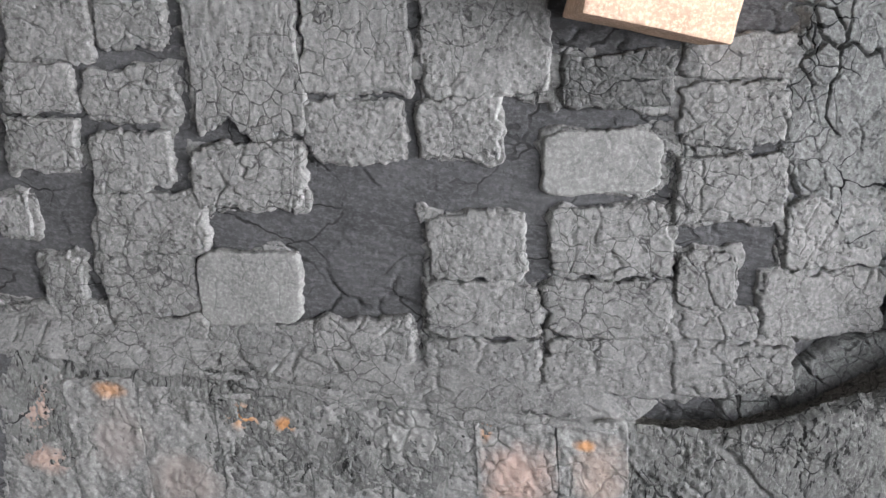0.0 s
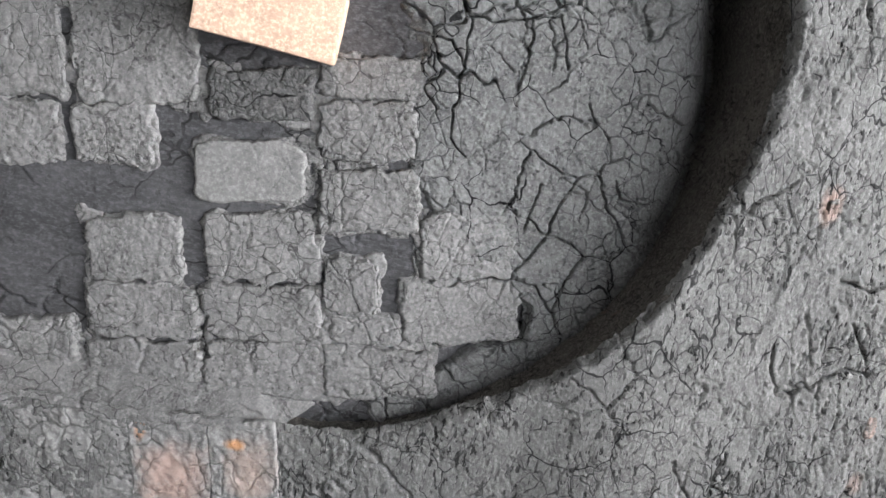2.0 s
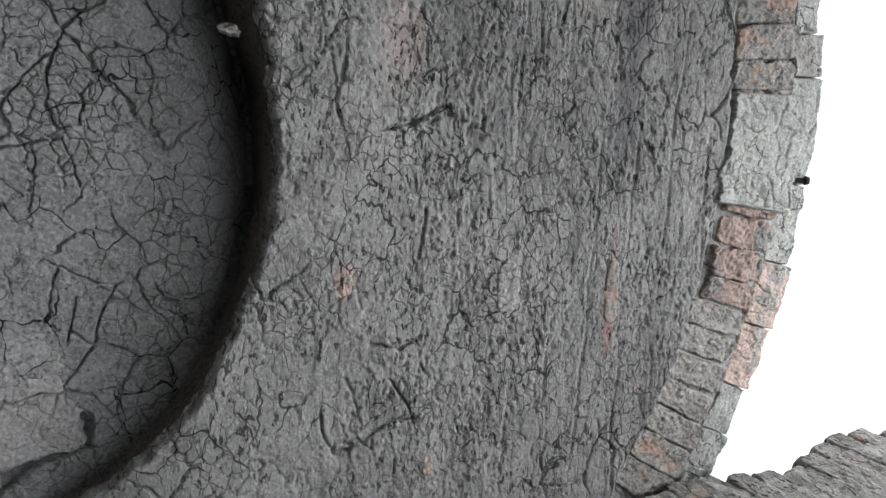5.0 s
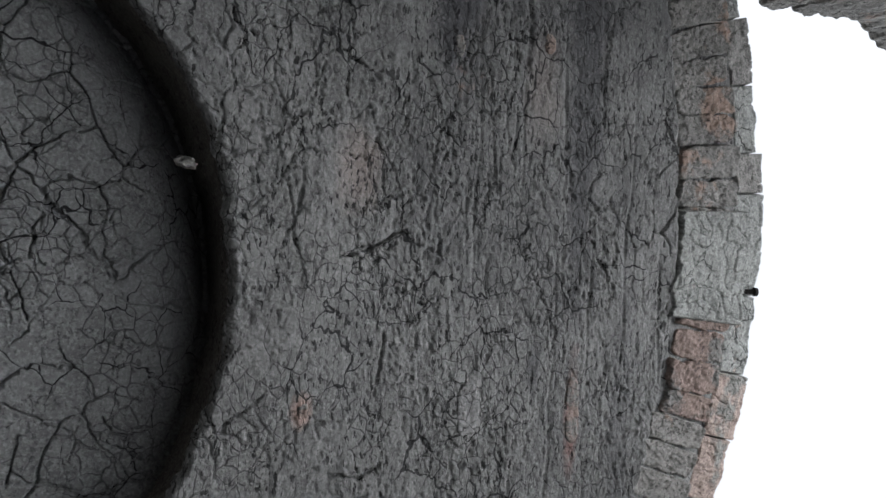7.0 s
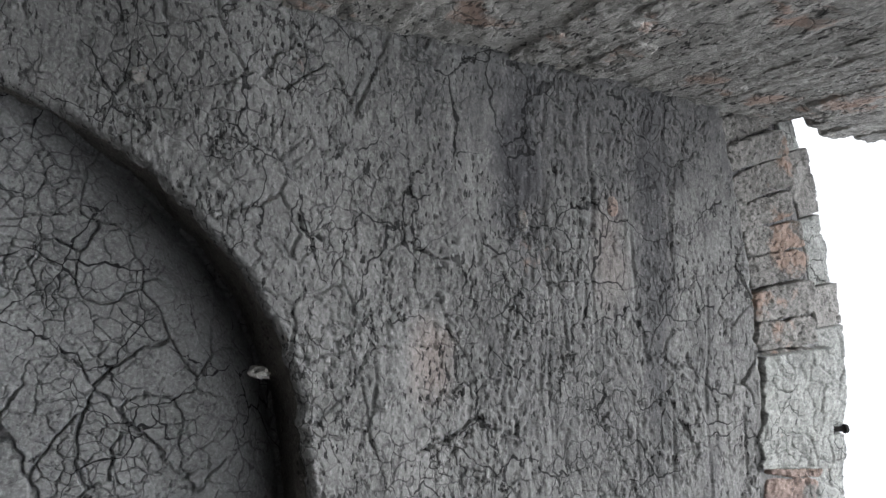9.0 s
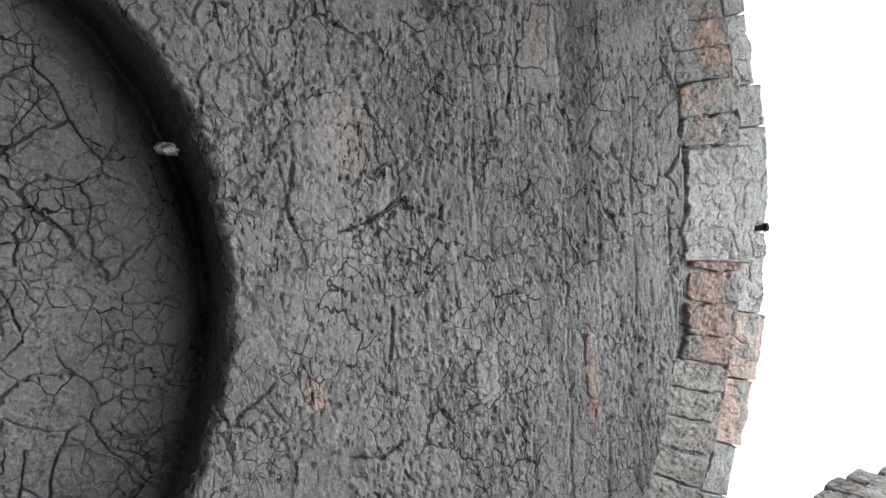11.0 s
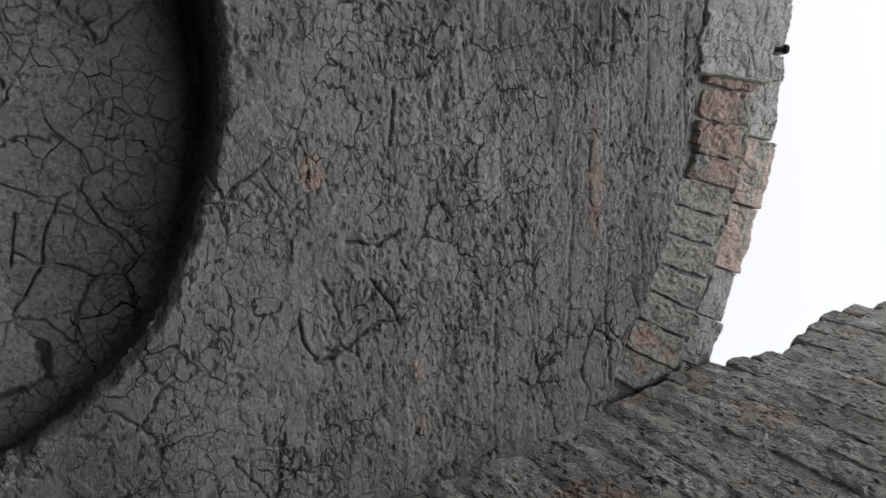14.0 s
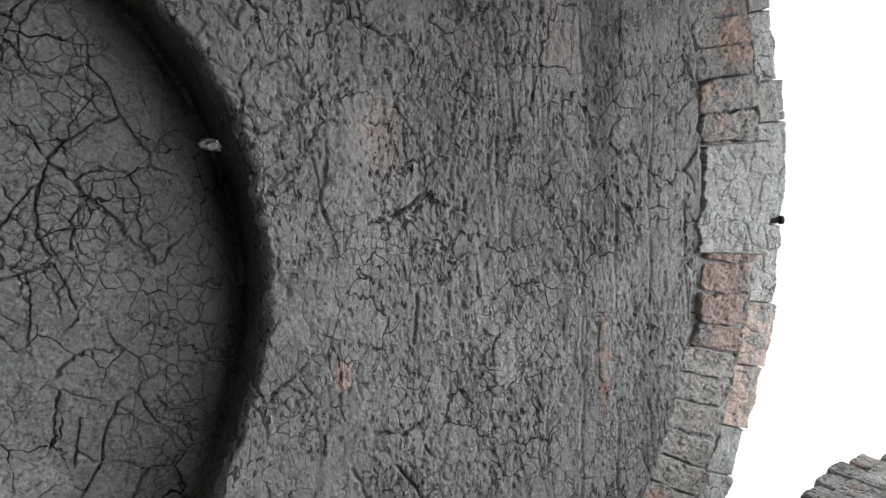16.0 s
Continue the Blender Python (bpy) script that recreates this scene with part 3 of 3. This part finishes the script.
# bricks laid bare in the plaster: place, width, height, material
for k, (x, z, w, h, mat) in enumerate(((-0.022, 3.474, 0.16, 0.042, RED), (-0.066, 2.822, 0.035, 0.022, RED), (-0.045, 3.19, 0.12, 0.06, MUD_PALE), (0.35, 3.02, 0.05, 0.03, RED),
                                       (-0.866, 3.37, 0.05, 0.03, RED), (-1.08, 2.387, 0.035, 0.03, RED), (-0.83, 3.14, 0.05, 0.025, RED))):
    me = rough_brick("brick", w, h, 0.012, 80 + 1.9 * k, n=30, m=14, puff=0.12, crumble=0.004, crack_size=0.04, crack_deep=0.003, corner=3.0)
    place("brick", me, mat, wall_north, m=pose(x, wall_at(x, z) - 0.003, z))

# a clean new brick stuck out of the niche
bm = bmesh.new()
box(bm, -0.0575, 0.0575, 0, 0.22, -0.116, 0.116)
bmesh.ops.bevel(bm, geom=bm.edges[:], offset=0.005, segments=2, affect="EDGES", profile=0.6)
bmesh.ops.subdivide_edges(bm, edges=[e for e in bm.edges if e.calc_length() > 0.06], cuts=7, use_grid_fill=True)
for v in bm.verts:
    v.co += 0.0018 * Vector((noise.noise(v.co * 25), noise.noise(v.co * 25 + Vector((9, 0, 0))), noise.noise(v.co * 25 + Vector((0, 9, 0)))))
fresh = part("loose_brick", bm, FRESH)
fresh.matrix_basis = pose(-0.250, 1.157, 1.806, 2.5, 6.3, 0)
tagged(fresh, "clean peach-orange brick jutting out of the niche", "brick")

# arch of bricks on edge along the wall's top
arch = new("brick_arch")
tagged(arch, "segmental arch of small bricks with flaking lime render", "arch", kind="structure")
# the joints between the bricks, by their x on the arch's middle line
JOINTS = [-1.195, -1.125, -1.055, -0.985, -0.906, -0.836, -0.765, -0.685, -0.597, -0.520, -0.445, -0.365, -0.285, -0.200, -0.115, -0.034, 0.034, 0.104, 0.175, 0.253, 0.324, 0.393, 0.465, 0.54]
ROW = AR + 0.105


def arch_angle(x, r=ROW):
    return math.acos((x - AX) / r)


first, last = arch_angle(JOINTS[-1]), arch_angle(JOINTS[0])
for k, (xa, xb) in enumerate(zip(JOINTS, JOINTS[1:])):
    a, wide = arch_angle((xa + xb) / 2), (arch_angle(xa) - arch_angle(xb)) * ROW
    red = -0.25 < (xa + xb) / 2 < 0.04
    r = ROW + (0.022 if red else -0.004) + rng.uniform(-0.006, 0.006)
    me = rough_brick("arch_brick", 0.214 - (0.03 if red else 0.0), wide * 0.985, 0.06, 100 + k * 2.3, n=60, m=30, puff=0.07, crumble=0.006, crack_size=0.06, crack_deep=0.004, corner=8.0, ragged=0.26)
    place("brick", me, RED if red else RING, arch, m=pose(AX + r * math.cos(a), 1.128 + rng.uniform(-0.012, 0.010), AZ + r * math.sin(a), 0, -math.degrees(a) + rng.uniform(-3.5, 3.5), rng.uniform(-4, 4)))


def arc_strip(a0, a1, r0, r1, y, steps, across, ragged, seed, relief=0.006, slope=0.0):
    """A strip of render on the arch, from radius r0 to r1, with ragged rims turned back."""
    a, s = np.meshgrid(np.linspace(a0, a1, steps), np.linspace(0, 1, across), indexing="ij")
    rin = r0 + ragged * 2 * fbm(a * 40 + seed, a * 0 + seed, 4)
    rout = r1 + ragged * 1.2 * fbm(a * 26 + seed * 2, a * 0, 4) + 0.012 * (value_noise(np.floor(a * 11 + seed), a * 0 + 3.3) - 0.5)
    r = rin + (rout - rin) * s
    edge = np.minimum(np.minimum(s, 1 - s) * across / 2, np.minimum(a - a0, a1 - a) / (a1 - a0) * steps / 2)
    x, z = AX + r * np.cos(a), AZ + r * np.sin(a)
    c, who = cracks(x, z, 0.05, 0.003, 0.5, seed)
    yy = y + slope * s - relief * 2 * fbm(x * 22, z * 22 + seed, 4) + 0.005 * c - 0.003 * (who - 0.5) + 0.03 * np.clip(1 - edge, 0, 1)
    yy = np.where((s == 0), y + 0.05, np.where(s == 1, y + 0.22, yy))
    return sheet("render_coat", np.stack([x, yy, z], -1))


ends = (first - 0.03, last + 0.03)
# pieces of the rim: x of each end, how far it stands out, material
RIM = ((0.56, 0.44, -0.004, RING), (0.44, 0.33, -0.006, LIME), (0.33, 0.215, -0.012, LIME), (0.215, 0.06, 0.002, BARE), (0.06, -0.10, 0.008, BARE), (-0.10, -0.30, -0.002, LIME),
       (-0.30, -0.56, 0.002, LIME), (-0.56, -0.66, -0.004, RING), (-0.66, -0.83, -0.02, LIME), (-0.83, -0.99, -0.002, RING), (-0.99, -1.10, -0.012, LIME), (-1.10, -1.22, -0.006, RING))
for k, (xa, xb, out, mat) in enumerate(RIM):
    a, b = arch_angle(xa), arch_angle(xb)
    place("rim_piece", arc_strip(a, b, AM - 0.008, AO + out - 0.06 * min(1, max(0, (a - 1.62) / 0.3)), 1.140 + rng.uniform(-0.006, 0.006), 110, 34, 0.016, 3.1 + k, 0.010, 0.03),
          mat, arch, "bare reddish brick" if mat is BARE else "flaking grey-green lime render" if mat is LIME else "")
# the large patch that still covers the bricks
place("render_patch", arc_strip(arch_angle(-0.222), arch_angle(-0.515), AR - 0.030, AM + 0.035, 1.094, 130, 76, 0.028, 9.4, 0.008, 0.020), LIME, arch, "pale lime render patch with torn lower edge")
# core behind the arch
a, s = np.meshgrid(np.linspace(ends[0] - 0.02, ends[1] + 0.02, 80), np.arange(5), indexing="ij")
top_r = AO - 0.03 - 0.06 * np.clip((a - 1.62) / 0.3, 0, 1)
r = np.where(s == 0, AR - 0.03, np.where(s < 3, AM, top_r))
yy = np.where(s < 2, 1.145, np.where(s < 4, 1.205, 1.6))
place("arch_core", sheet("arch_core", np.stack([AX + r * np.cos(a), yy, AZ + r * np.sin(a)], -1)), MUD_WALL, arch)

# side walls: mortar slab, and courses of sooty brick

def side_wall(name, label, x_of, sign, seed):
    holder = new(name)
    tagged(holder, label, "wall", kind="structure")
    y, z = np.meshgrid(np.arange(-1.7, 1.10, 0.009), np.arange(0.3, 5.4, 0.009), indexing="ij")
    y = np.where((z > 3.86) & (y > 0.98), 0.98 + 0.2 * (y - 0.98), y)
    x = x_of(z) + sign * (-0.001 + 0.008 * fbm(y * 5 + seed, z * 26, 4) * 2 + 0.005 * fbm(y * 40 + seed, z * 60, 3) * 2)
    me = sheet("mortar_slab", np.stack([x, y, z], -1)[:: int(sign)] if sign > 0 else np.stack([x, y, z], -1)[::-1])
    place("mortar_slab", me, SIDE, holder)
    bm = bmesh.new()
    vs = []
    for z0 in (-0.05, 2.3, 5.36):
        for dx in (0.05, 0.42):
            for yy in (-1.75, 1.02):
                vs.append(bm.verts.new((float(x_of(np.array(z0))) + sign * dx, yy, z0)))
    for q in ((0, 1, 5, 4), (4, 5, 9, 8), (2, 6, 7, 3), (6, 10, 11, 7), (0, 4, 6, 2), (4, 8, 10, 6), (1, 3, 7, 5), (5, 7, 11, 9), (8, 9, 11, 10), (0, 2, 3, 1)):
        bm.faces.new([vs[i] for i in q])
    bmesh.ops.recalc_face_normals(bm, faces=bm.faces[:])
    part("core", bm, MORTAR, holder)
    forms = [rough_brick("side_brick", 0.232, 0.073, 0.10, seed + 200 + k * 1.9, n=50, m=19, puff=0.12, crumble=0.005, crack_size=0.07, crack_deep=0.003, corner=8.0, ragged=0.22) for k in range(10)]
    r = random.Random(seed)
    z, row = 2.2, 0
    while z < 5.3:
        y = (1.10 if z < 3.86 else 1.062) - 0.115 + 0.045 * math.sin(z * 13 + seed) + r.uniform(-0.02, 0.02) - (0.11 if row % 2 and z < 3.86 else 0.0)
        while y > -0.05:
            lean = math.degrees(math.atan2(float(x_of(np.array(z + 0.1)) - x_of(np.array(z))), 0.1))
            m = pose(float(x_of(np.array(z))) - sign * r.uniform(-0.005, 0.007), y, z + r.uniform(-0.005, 0.005), 0, lean, 0) @ pose(0, 0, 0, 0, 0, -90 * sign) @ pose(0, 0, 0, 0, r.uniform(-1.2, 1.2), r.uniform(-1.5, 1.5))
            place("brick", forms[r.randrange(10)], SIDE, holder, m=m)
            y -= 0.236 * r.uniform(0.94, 1.05)
        z += 0.0775
        row += 1
    return holder


side_wall("wall_east", "sooty rough brick side wall leaning inwards", east_x, 1, 21)
side_wall("wall_west", "sooty dark brick side wall leaning inwards", west_x, -1, 43)

# added out of view behind the camera: a block that cuts low light from the south
bm = bmesh.new()
box(bm, -1.75, 1.1, -2.0, -1.7, -0.05, 2.2)
wall_south = part("wall_south", bm, MUD_WALL)
tagged(wall_south, "unseen low screen wall added to cut light from behind", "wall", kind="structure")

# small things: a chip of mud on the reveal's edge, a nail on the arch
bm = bmesh.new()
bmesh.ops.create_icosphere(bm, subdivisions=3, radius=1.0)
for v in bm.verts:
    v.co = Vector((v.co.x * 0.012, v.co.y * 0.02, v.co.z * 0.019)) * (1 + 0.5 * noise.noise(v.co * 1.7))
chip = part("mud_chip", bm, RING)
chip.matrix_basis = pose(-0.540, 1.150, 2.594, 0, 8, 0)
tagged(chip, "pale chip of mud clinging to the niche edge", "mud chip")
bm = bmesh.new()
bmesh.ops.create_cone(bm, cap_ends=True, segments=10, radius1=0.008, radius2=0.007, depth=0.05)
bmesh.ops.create_cone(bm, cap_ends=True, segments=10, radius1=0.013, radius2=0.012, depth=0.008, matrix=Matrix.Translation((0, 0, 0.025)))
nail = part("iron_nail", bm, IRON)
nail.matrix_basis = pose(-0.296, 1.165, 4.110, 20, 0, 0)
tagged(nail, "rusty black nail in the arch top", "nail")
